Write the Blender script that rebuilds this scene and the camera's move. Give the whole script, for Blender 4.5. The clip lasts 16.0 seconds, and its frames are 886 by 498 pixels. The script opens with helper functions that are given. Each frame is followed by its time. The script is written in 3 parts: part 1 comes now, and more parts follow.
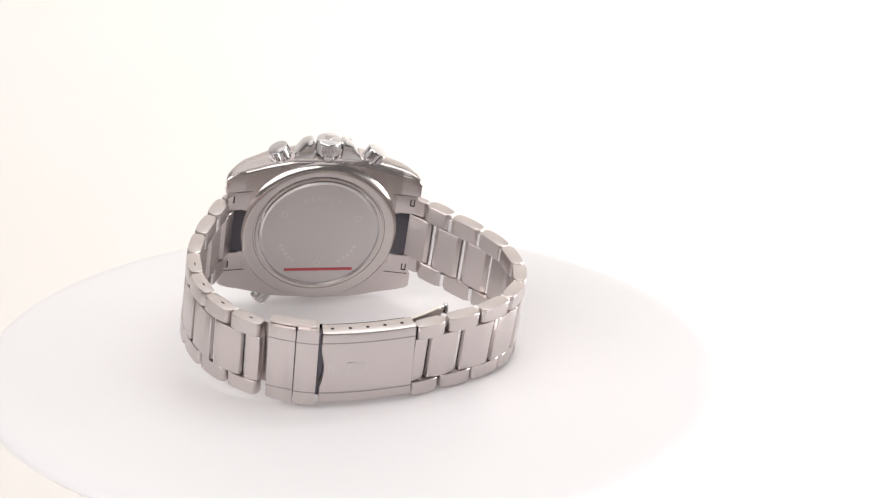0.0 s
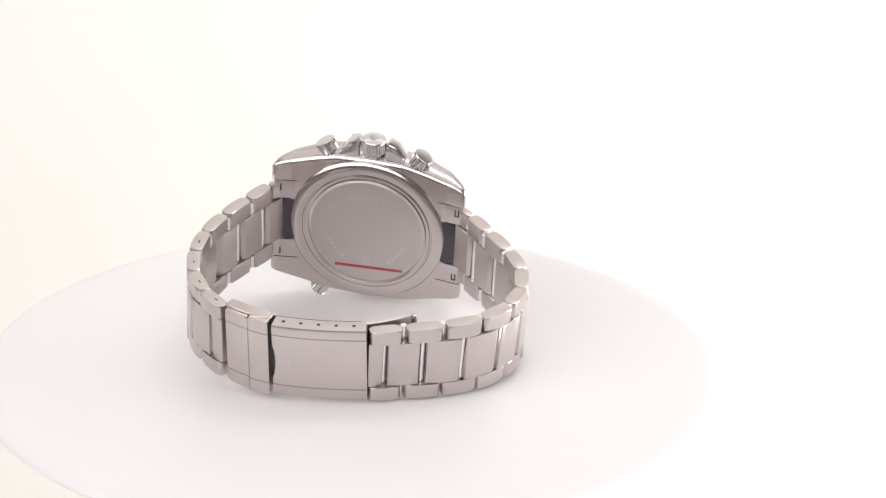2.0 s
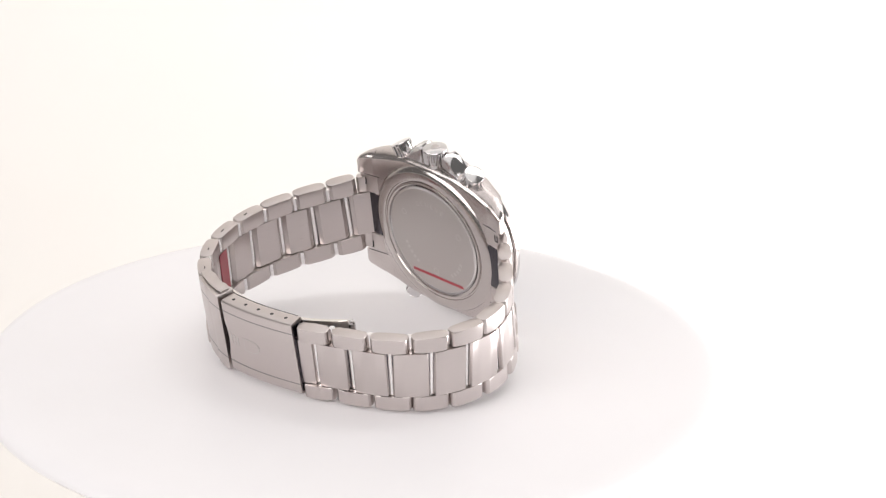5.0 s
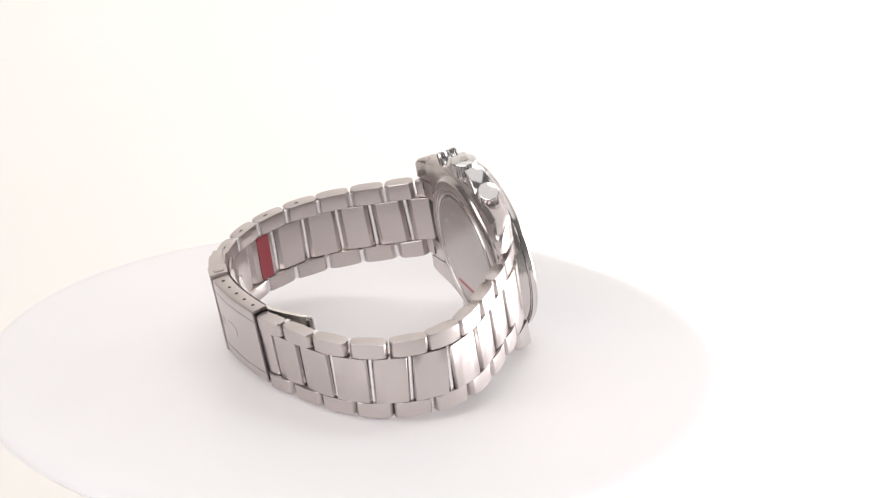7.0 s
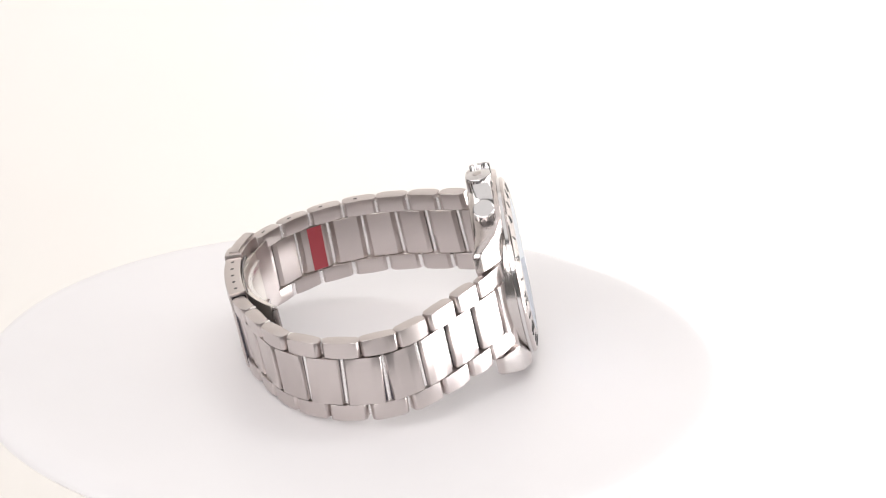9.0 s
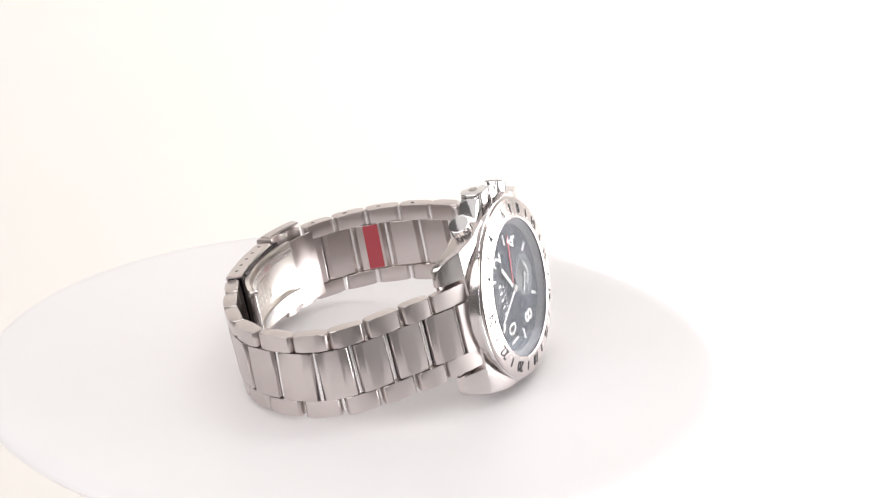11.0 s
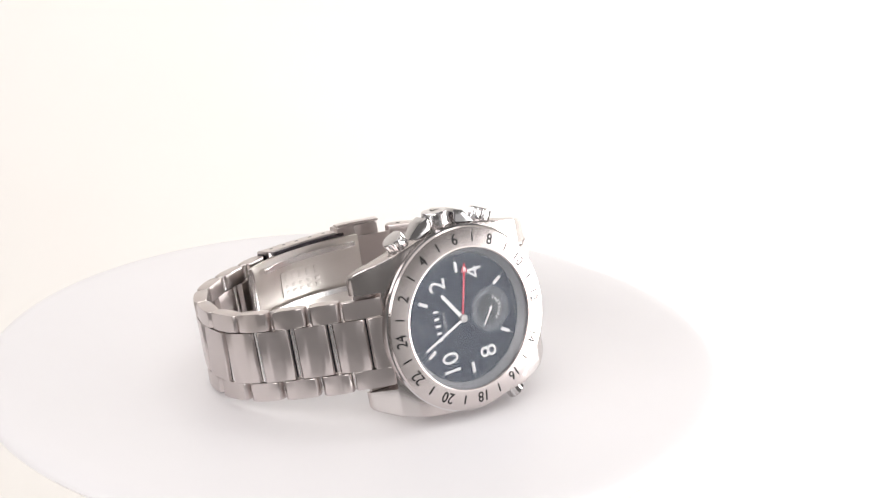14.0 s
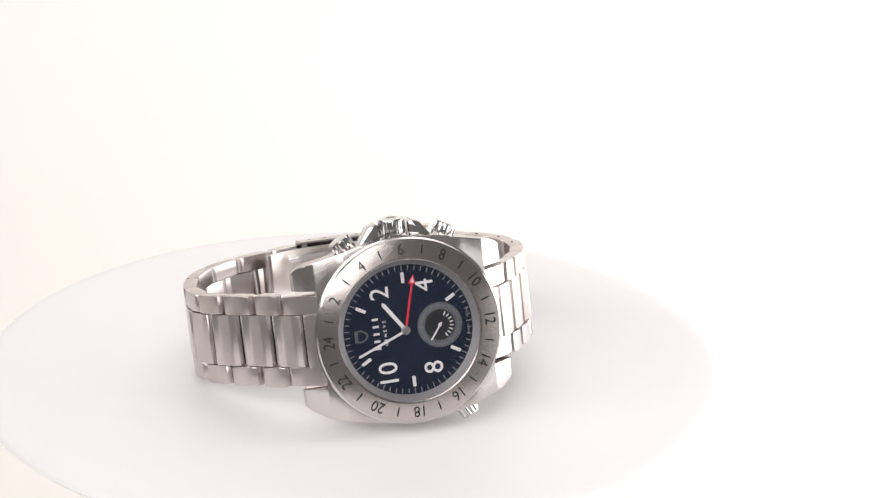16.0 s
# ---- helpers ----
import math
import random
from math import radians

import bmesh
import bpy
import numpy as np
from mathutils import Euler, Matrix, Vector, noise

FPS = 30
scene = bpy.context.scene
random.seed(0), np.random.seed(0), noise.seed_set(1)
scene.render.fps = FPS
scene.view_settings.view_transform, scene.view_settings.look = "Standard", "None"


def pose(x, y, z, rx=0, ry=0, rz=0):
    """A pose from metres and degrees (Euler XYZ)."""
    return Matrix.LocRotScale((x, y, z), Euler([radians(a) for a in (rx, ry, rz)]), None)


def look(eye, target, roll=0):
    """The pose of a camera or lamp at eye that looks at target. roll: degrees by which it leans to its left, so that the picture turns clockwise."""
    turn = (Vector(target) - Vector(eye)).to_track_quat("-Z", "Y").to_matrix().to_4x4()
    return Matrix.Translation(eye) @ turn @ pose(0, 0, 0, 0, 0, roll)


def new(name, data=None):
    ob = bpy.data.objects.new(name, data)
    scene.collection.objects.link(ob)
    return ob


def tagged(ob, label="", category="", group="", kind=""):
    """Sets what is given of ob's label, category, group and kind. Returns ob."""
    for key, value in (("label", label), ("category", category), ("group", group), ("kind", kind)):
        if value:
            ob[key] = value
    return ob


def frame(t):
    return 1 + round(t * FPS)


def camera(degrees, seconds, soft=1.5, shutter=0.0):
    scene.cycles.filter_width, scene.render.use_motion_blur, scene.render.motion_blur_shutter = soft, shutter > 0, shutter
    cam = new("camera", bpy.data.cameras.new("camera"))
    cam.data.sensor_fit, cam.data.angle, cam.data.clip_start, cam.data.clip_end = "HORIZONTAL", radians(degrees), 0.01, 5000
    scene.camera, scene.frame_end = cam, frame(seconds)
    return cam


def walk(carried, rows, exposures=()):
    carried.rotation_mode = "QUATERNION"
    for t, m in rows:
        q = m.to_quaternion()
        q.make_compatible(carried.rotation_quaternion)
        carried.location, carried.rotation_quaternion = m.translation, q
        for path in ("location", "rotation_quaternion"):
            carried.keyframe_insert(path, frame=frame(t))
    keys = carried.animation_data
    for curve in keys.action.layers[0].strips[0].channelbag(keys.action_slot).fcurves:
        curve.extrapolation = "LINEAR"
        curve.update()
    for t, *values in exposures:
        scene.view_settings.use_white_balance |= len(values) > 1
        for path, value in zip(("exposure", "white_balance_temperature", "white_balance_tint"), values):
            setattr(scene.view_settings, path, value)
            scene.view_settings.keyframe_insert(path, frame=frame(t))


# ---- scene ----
# The camera stands still, a little over half a metre from a turning plate.
EYE = Vector((0.0, -0.59, 0.25367))
AHEAD = Vector((0.03105886, 0.93308794, -0.35830467))
HERE = look(EYE, EYE + AHEAD, 0.797)
cam = camera(18.0, 16.0, soft=1.3)
walk(cam, [(0.0, HERE), (16.0, HERE)])

# ---- light ----
world = bpy.data.worlds.new("world")
scene.world = world
world.use_nodes = True
world.node_tree.nodes["Background"].inputs["Color"].default_value = (0.92, 0.88, 0.865, 1)
world.node_tree.nodes["Background"].inputs["Strength"].default_value = 0.17


def soft_light(name, eye, target, wide, high, watts, colour):
    lamp = bpy.data.lights.new(name, "AREA")
    lamp.shape, lamp.size, lamp.size_y = "RECTANGLE", wide, high
    lamp.energy, lamp.color = watts, colour
    ob = new(name, lamp)
    ob.matrix_world = look(eye, target)
    return ob


def watts(radiance, wide, high):
    return radiance * math.pi * wide * high


WARM, CLEAN = (1.0, 0.968, 0.957), (1.0, 0.985, 0.985)
# one long side panel, falling off towards its front end: start and end along y, brightness
for name, near, far, bright in (("softbox_side", -0.12, 0.575, 11.0), ("softbox_side_edge", -0.205, -0.12, 7.0), ("softbox_side_rim", -0.28, -0.205, 3.6), ("softbox_side_end", -0.46, -0.28, 1.5), ("softbox_side_far", -0.90, -0.46, 0.38)):
    mid, wide = (near + far) / 2, far - near
    soft_light(name, (0.80, mid, -0.02), (0.0, mid, -0.02), wide, 0.46, watts(bright, wide, 0.46), CLEAN)
soft_light("softbox_front", (-0.56, -0.79, 0.62), (0.0, 0.0, 0.0), 2.2, 0.6, watts(3.65, 2.2, 0.6), WARM)
soft_light("softbox_top", (-0.05, 0.08, 1.08), (-0.05, 0.081, 0.0), 1.3, 1.65, watts(0.82, 1.3, 1.65), WARM)
soft_light("softbox_back", (0.55, 0.25, 0.85), (0.42, 0.95, 0.10), 0.9, 0.3, watts(4.0, 0.9, 0.3), (1.0, 0.982, 0.962))


# ---- materials ----
def material(name, colour, rough=0.5, metal=0.0, **extra):
    m = bpy.data.materials.new(name)
    m.use_nodes = True
    b = m.node_tree.nodes["Principled BSDF"]
    b.inputs["Base Color"].default_value = (*colour, 1)
    b.inputs["Roughness"].default_value = rough
    b.inputs["Metallic"].default_value = metal
    for key, value in extra.items():
        b.inputs[key.replace("_", " ")].default_value = value
    return m


def steel(name, colour, rough, grain, streak, bump, spread=0.03):
    """Steel with a brushed grain: noise drawn out along one axis, in the relief and in the gloss."""
    m = material(name, colour, rough, 1.0)
    t = m.node_tree
    b = t.nodes["Principled BSDF"]
    co = t.nodes.new("ShaderNodeTexCoord")
    mp = t.nodes.new("ShaderNodeMapping")
    mp.inputs["Scale"].default_value = streak
    fine = t.nodes.new("ShaderNodeTexNoise")
    fine.inputs["Scale"].default_value = grain
    fine.inputs["Detail"].default_value = 3
    large = t.nodes.new("ShaderNodeTexNoise")
    large.inputs["Scale"].default_value = 45
    t.links.new(co.outputs["Object"], mp.inputs["Vector"])
    t.links.new(mp.outputs["Vector"], fine.inputs["Vector"])
    t.links.new(co.outputs["Object"], large.inputs["Vector"])
    add = t.nodes.new("ShaderNodeMath")
    add.operation = "ADD"
    t.links.new(fine.outputs["Fac"], add.inputs[0])
    t.links.new(large.outputs["Fac"], add.inputs[1])
    rg = t.nodes.new("ShaderNodeMapRange")
    rg.inputs["From Min"].default_value, rg.inputs["From Max"].default_value = 0.6, 1.4
    rg.inputs["To Min"].default_value, rg.inputs["To Max"].default_value = rough - spread, rough + spread
    t.links.new(add.outputs[0], rg.inputs["Value"])
    t.links.new(rg.outputs["Result"], b.inputs["Roughness"])
    mix = t.nodes.new("ShaderNodeMix")
    mix.data_type = "RGBA"
    mix.inputs["A"].default_value = (*[c * 0.965 for c in colour], 1)
    mix.inputs["B"].default_value = (*[min(1, c * 1.03) for c in colour], 1)
    t.links.new(fine.outputs["Fac"], mix.inputs["Factor"])
    t.links.new(mix.outputs["Result"], b.inputs["Base Color"])
    bp = t.nodes.new("ShaderNodeBump")
    bp.inputs["Strength"].default_value = bump
    bp.inputs["Distance"].default_value = 0.00003
    t.links.new(fine.outputs["Fac"], bp.inputs["Height"])
    t.links.new(bp.outputs["Normal"], b.inputs["Normal"])
    return m


STEEL = (0.605, 0.552, 0.536)
BRUSHED = steel("brushed_steel", STEEL, 0.29, 9000, (0.03, 1, 0.03), 0.014, 0.018)
BRUSHED_LONG = steel("brushed_steel_case", STEEL, 0.25, 7000, (0.03, 1, 0.03), 0.04)
SATIN = steel("satin_steel", (0.54, 0.505, 0.485), 0.33, 9000, (1, 1, 1), 0.06)
POLISHED = steel("polished_steel", (0.70, 0.685, 0.685), 0.12, 500, (1, 1, 1), 0.02, 0.03)
DARK = material("dark_recess", (0.02, 0.018, 0.02), 0.5)
BLACK = material("black_enamel", (0.008, 0.008, 0.009), 0.38, Specular_IOR_Level=0.35)
WHITE = material("white_lume", (0.60, 0.585, 0.58), 0.5)
SILVER = material("silver_print", (0.62, 0.60, 0.60), 0.35, 0.4)
GREY = material("grey_print", (0.085, 0.087, 0.098), 0.55, Specular_IOR_Level=0.2)
DULL = material("dull_silver_print", (0.24, 0.24, 0.255), 0.5, Specular_IOR_Level=0.2)
FLANGE = material("matt_steel_flange", (0.23, 0.222, 0.225), 0.55, 0.5)
RED = material("red_lacquer", (0.55, 0.012, 0.035), 0.35)
TAPE = material("red_tape", (0.36, 0.05, 0.065), 0.30)
BLADE = steel("buffed_steel", (0.84, 0.80, 0.755), 0.34, 5000, (0.03, 1, 0.03), 0.03)
RING = steel("fine_turned_steel", (0.60, 0.555, 0.535), 0.19, 9000, (1, 1, 1), 0.03)
SHOULDER = steel("buffed_shoulder", (0.62, 0.585, 0.57), 0.20, 6000, (1, 1, 1), 0.02)
# dark steel that paints the shade inside gaps and hollows
SHADE_STEEL = material("shade_dark_steel", (0.10, 0.093, 0.105), 0.22, 1.0)
PIN = steel("bright_pin_steel", (0.90, 0.885, 0.88), 0.26, 5000, (1, 1, 1), 0.02)
ETCH = material("etched_steel", (0.64, 0.61, 0.59), 0.5, 0.9)
GROOVE = material("groove_steel", (0.33, 0.31, 0.30), 0.35, 1.0)


def turned_steel(name, colour, rough, bias):
    """Steel brushed in circles round its axis, so that its sheen runs out in rays."""
    m = steel(name, colour, rough, 9000, (1, 1, 1), 0.03)
    t = m.node_tree
    b = t.nodes["Principled BSDF"]
    b.inputs["Anisotropic"].default_value = bias
    b.inputs["Anisotropic Rotation"].default_value = 0.25
    tangent = t.nodes.new("ShaderNodeTangent")
    tangent.direction_type, tangent.axis = "RADIAL", "Z"
    t.links.new(tangent.outputs[0], b.inputs["Tangent"])
    return m


BEZEL = turned_steel("circle_brushed_steel", STEEL, 0.22, 0.75)
COVER = turned_steel("circle_satin_steel", (0.56, 0.525, 0.505), 0.33, 0.6)


def dial_blue():
    m = material("navy_dial", (0.008, 0.012, 0.035), 0.4, Specular_IOR_Level=0.12)
    t = m.node_tree
    n = t.nodes.new("ShaderNodeTexNoise")
    n.inputs["Scale"].default_value = 400
    r = t.nodes.new("ShaderNodeMix")
    r.data_type = "RGBA"
    r.inputs["A"].default_value = (0.0038, 0.0056, 0.0155, 1)
    r.inputs["B"].default_value = (0.006, 0.0092, 0.025, 1)
    co = t.nodes.new("ShaderNodeTexCoord")
    t.links.new(co.outputs["Object"], n.inputs["Vector"])
    t.links.new(n.outputs["Fac"], r.inputs["Factor"])
    t.links.new(r.outputs["Result"], t.nodes["Principled BSDF"].inputs["Base Color"])
    return m


NAVY = dial_blue()


def clear():
    m = bpy.data.materials.new("sapphire_glass")
    m.use_nodes = True
    t = m.node_tree
    t.nodes.clear()
    out = t.nodes.new("ShaderNodeOutputMaterial")
    g = t.nodes.new("ShaderNodeBsdfRefraction")
    g.inputs["IOR"].default_value = 1.4
    g.inputs["Roughness"].default_value = 0.0
    coat = t.nodes.new("ShaderNodeBsdfGlossy")
    coat.inputs["Color"].default_value = (0.85, 0.915, 1.0, 1)
    coat.inputs["Roughness"].default_value = 0.02
    fresnel = t.nodes.new("ShaderNodeFresnel")
    fresnel.inputs["IOR"].default_value = 1.47
    mix = t.nodes.new("ShaderNodeMixShader")
    t.links.new(fresnel.outputs[0], mix.inputs[0])
    t.links.new(g.outputs[0], mix.inputs[1])
    t.links.new(coat.outputs[0], mix.inputs[2])
    t.links.new(mix.outputs[0], out.inputs["Surface"])
    return m


CRYSTAL = clear()


def paper(name, a, b, scale, rough):
    m = material(name, a, rough)
    t = m.node_tree
    n = t.nodes.new("ShaderNodeTexNoise")
    n.inputs["Scale"].default_value = scale
    n.inputs["Detail"].default_value = 4
    r = t.nodes.new("ShaderNodeMix")
    r.data_type = "RGBA"
    r.inputs["A"].default_value, r.inputs["B"].default_value = (*a, 1), (*b, 1)
    co = t.nodes.new("ShaderNodeTexCoord")
    t.links.new(co.outputs["Object"], n.inputs["Vector"])
    t.links.new(n.outputs["Fac"], r.inputs["Factor"])
    t.links.new(r.outputs["Result"], t.nodes["Principled BSDF"].inputs["Base Color"])
    bp = t.nodes.new("ShaderNodeBump")
    bp.inputs["Strength"].default_value = 0.08
    bp.inputs["Distance"].default_value = 0.001
    t.links.new(n.outputs["Fac"], bp.inputs["Height"])
    t.links.new(bp.outputs["Normal"], t.nodes["Principled BSDF"].inputs["Normal"])
    return m


PLATE = paper("white_acrylic", (0.79, 0.774, 0.786), (0.815, 0.80, 0.812), 40, 0.42)
BACK = paper("white_backdrop_paper", (0.75, 0.722, 0.69), (0.785, 0.76, 0.73), 6, 0.8)


# ---- building helpers: all in millimetres, x to six o'clock, y to the crown, z out of the dial ----
def part(name, bm, mat, parent, label="", m=None, sharp=32):
    if m is not None:
        bmesh.ops.transform(bm, matrix=m, verts=bm.verts)
    bmesh.ops.scale(bm, vec=(0.001,) * 3, verts=bm.verts)
    bmesh.ops.recalc_face_normals(bm, faces=bm.faces)
    me = bpy.data.meshes.new(name)
    bm.to_mesh(me)
    bm.free()
    me.polygons.foreach_set("use_smooth", [True] * len(me.polygons))
    me.set_sharp_from_angle(angle=radians(sharp))
    me.materials.append(mat)
    ob = new(name, me)
    ob.parent = parent
    if label:
        ob["label"] = label
    return ob


def prism(outline, lo, hi, bevel=0.0, segments=2):
    """An outline in x and y, drawn out from lo to hi along z, with bevelled edges."""
    bm = bmesh.new()
    low = [bm.verts.new((x, y, lo)) for x, y in outline]
    high = [bm.verts.new((x, y, hi)) for x, y in outline]
    n = len(outline)
    bm.faces.new(low[::-1])
    bm.faces.new(high)
    for i in range(n):
        bm.faces.new((low[i], low[(i + 1) % n], high[(i + 1) % n], high[i]))
    if bevel:
        rims = [e for e in bm.edges if abs(e.verts[0].co.z - e.verts[1].co.z) < 1e-6]
        bmesh.ops.bevel(bm, geom=rims, offset=bevel, segments=segments, profile=0.5, affect="EDGES")
    return bm


def block(x, y, z, bevel=0.0):
    return prism([(-x / 2, -y / 2), (x / 2, -y / 2), (x / 2, y / 2), (-x / 2, y / 2)], -z / 2, z / 2, bevel)


def turned(profile, steps=96, closed=False):
    """A profile of (radius, height) turned about z."""
    bm = bmesh.new()
    rings = []
    for r, z in profile:
        if r < 1e-6:
            rings.append([bm.verts.new((0, 0, z))])
        else:
            rings.append([bm.verts.new((r * math.cos(a), r * math.sin(a), z)) for a in (2 * math.pi * i / steps for i in range(steps))])
    pairs = list(zip(rings, rings[1:]))
    if closed:
        pairs.append((rings[-1], rings[0]))
    for a, b in pairs:
        for i in range(steps):
            j = (i + 1) % steps
            if len(a) == 1:
                bm.faces.new((a[0], b[i], b[j]))
            elif len(b) == 1:
                bm.faces.new((a[i], a[j], b[0]))
            else:
                bm.faces.new((a[i], a[j], b[j], b[i]))
    return bm


def fluted(r, depth, lo, hi, ribs, dome=0.3, plain=0.75):
    """A knurled button along z, with a plain band under its cap."""
    steps = ribs * 4
    bm = bmesh.new()
    rings = []
    for k, z, cut in ((0.93, lo, 1), (1, lo + 0.3, 1), (1, hi - plain, 1), (0.985, hi - plain * 0.7, 0.3), (1.0, hi - plain * 0.6, 0), (0.99, hi - plain * 0.27, 0), (0.955, hi - plain * 0.07, 0), (0.88, hi, 0), (0.6, hi + dome * 0.6, 0), (0.3, hi + dome * 0.9, 0), (0.1, hi + dome, 0)):
        ring = []
        for i in range(steps):
            q = r * k - (depth * cut if i % 4 in (2, 3) else 0)
            a = 2 * math.pi * i / steps
            ring.append(bm.verts.new((q * math.cos(a), q * math.sin(a), z)))
        rings.append(ring)
    for a, b in zip(rings, rings[1:]):
        for i in range(steps):
            j = (i + 1) % steps
            bm.faces.new((a[i], a[j], b[j], b[i]))
    bm.faces.new(rings[0][::-1])
    bm.faces.new(rings[-1])
    return bm


def lofted(loops, caps=True):
    bm = bmesh.new()
    rows = [[bm.verts.new(p) for p in loop] for loop in loops]
    n = len(rows[0])
    for a, b in zip(rows, rows[1:]):
        for i in range(n):
            j = (i + 1) % n
            bm.faces.new((a[i], a[j], b[j], b[i]))
    if caps:
        bm.faces.new(rows[0][::-1])
        bm.faces.new(rows[-1])
    return bm


def lettering(text, high, thick=0.06, wide=1.0, bold=0.0):
    """Letters of the built-in font, centred, in the plane z = 0."""
    cu = bpy.data.curves.new("letters", "FONT")
    cu.body, cu.align_x, cu.align_y, cu.size, cu.extrude, cu.resolution_u = text, "CENTER", "CENTER", high * 1.38, thick / 2, 3
    cu.offset = bold
    ob = new("letters", cu)
    me = bpy.data.meshes.new_from_object(ob.evaluated_get(bpy.context.evaluated_depsgraph_get()))
    bpy.data.objects.remove(ob)
    bpy.data.curves.remove(cu)
    bm = bmesh.new()
    bm.from_mesh(me)
    bpy.data.meshes.remove(me)
    if bm.verts:
        xs, ys = [v.co.x for v in bm.verts], [v.co.y for v in bm.verts]
        bmesh.ops.translate(bm, vec=(-(min(xs) + max(xs)) / 2, -(min(ys) + max(ys)) / 2, 0), verts=bm.verts)
        bmesh.ops.scale(bm, vec=(wide, 1, 1), verts=bm.verts)
    return bm


def axes(right, up, at):
    """A pose with its x along right and its y near up."""
    r = Vector(right).normalized()
    u = (Vector(up) - r * r.dot(Vector(up))).normalized()
    m = Matrix((r, u, r.cross(u))).transposed().to_4x4()
    m.translation = at
    return m


def along(start, end, side=(0, 0, 1)):
    """A pose at start with its z along the way to end."""
    d = (Vector(end) - Vector(start)).normalized()
    x = Vector(side).cross(d).normalized()
    m = Matrix((x, d.cross(x), d)).transposed().to_4x4()
    m.translation = start
    return m


# ---- the setting ----
def backdrop():
    section = [(-0.75, -0.30), (-0.30, -0.30), (0.60, -0.30)]
    section += [(0.60 + 0.35 * math.sin(a), 0.05 - 0.35 * math.cos(a)) for a in (math.pi / 2 * i / 12 for i in range(1, 13))]
    section += [(0.95, 1.5)]
    bm = bmesh.new()
    rows = [[bm.verts.new((x, y, z)) for y, z in section] for x in np.linspace(-1.5, 1.5, 7)]
    back = [[bm.verts.new((x, y + 0.004, z - 0.004)) for y, z in section] for x in np.linspace(-1.5, 1.5, 7)]
    for sheet in (rows, back):
        for a, b in zip(sheet, sheet[1:]):
            for i in range(len(section) - 1):
                bm.faces.new((a[i], a[i + 1], b[i + 1], b[i]))
    bmesh.ops.scale(bm, vec=(1000,) * 3, verts=bm.verts)
    ob = part("backdrop", bm, BACK, None, sharp=60)
    tagged(ob, "seamless white paper backdrop curving up behind the plate", "backdrop", kind="structure")


backdrop()


def turntable():
    base = new("turntable")
    tagged(base, "round white display plate turning slowly under the watch", "turntable")
    rim = [(0.0, 0.0), (60.0, 0.0), (79.0, 0.0), (81.5, -0.12), (83.6, -0.5), (85.0, -1.15), (85.8, -2.0), (86.0, -2.8), (85.4, -3.4), (0.0, -3.4)]
    bm = turned(rim, 128)
    part("plate", bm, PLATE, base, sharp=50)
    part("hub", turned([(0, -3.4), (40, -3.4), (40, -299.5), (0, -299.5)], 48), PLATE, base, "white pedestal under the plate")
    return base


# ---- the watch ----
def out_12():
    return [(-22.0, -5.6), (-28.0, -11.6), (-34.1, -17.7), (-39.9, -23.8), (-43.1, -31.9), (-42.8, -41.3), (-39.5, -49.5), (-32.9, -56.0), (-24.5, -59.9), (-16.5, -63.0)]


def out_6():
    return [(21.4, -4.6), (25.9, -12.0), (29.9, -19.8), (33.4, -27.6), (34.8, -36.5), (33.6, -45.4), (30.3, -53.8), (23.9, -59.9)]


TAIL_12, TAIL_6 = (-13.0, -64.6), (20.7, -62.3)


def sag(p):
    """How far the bracelet stands off the case's middle plane; it lies flat on the plate towards the clasp."""
    k = min(1.0, max(0.0, (-32.0 - p[1]) / 32.0))
    low = 0.45 * min(1.0, max(0.0, (-8.0 - p[1]) / 10.0)) if p[0] > 0 else 0.0
    return k * (2.3 - 0.03 * p[0]) - low


def half_width(n):
    return 10.3 + 1.1 * max(n, -62) / 62


def band_pose(a, b):
    """The pose of a link from a to b on the outer line: x along it, y across, z outward."""
    p, q = Vector((a[0], sag(a), a[1])), Vector((b[0], sag(b), b[1]))
    along_it = (q - p).normalized()
    m = axes(along_it, (0, 1, 0), (p + q) / 2)
    if m.to_3x3().col[2].dot(Vector(((a[0] + b[0]) / 2, 0, (a[1] + b[1]) / 2 + 30))) < 0:
        m = axes(-along_it, (0, 1, 0), (p + q) / 2)
    return m, (q - p).length


def link_shape(length, thick, bulge, end, y0, y1, bevel, under=0.0):
    """A link's rounded section, along x and z, drawn out across the band from y0 to y1."""
    h = length / 2
    c = max(under, end)
    pts = []
    for i in range(7):
        u = -1 + 2 * i / 6
        pts.append((u * (h - end * 0.6), bulge * (1 - u * u)))
    pts += [(h - end * 0.15, -end * 0.45), (h, -end * 1.1), (h, -thick + c * 0.75), (h - c, -thick)]
    pts += [(0, -thick + 0.05), (-h + c, -thick), (-h, -thick + c * 0.75), (-h, -end * 1.1), (-h + end * 0.15, -end * 0.45)]
    bm = prism(pts, y0, y1, bevel)
    bmesh.ops.transform(bm, matrix=Matrix(((1, 0, 0, 0), (0, 0, 1, 0), (0, 1, 0, 0), (0, 0, 0, 1))), verts=bm.verts)
    return bm


def middle(a, b):
    return ((a[0] + b[0]) / 2, (a[1] + b[1]) / 2)


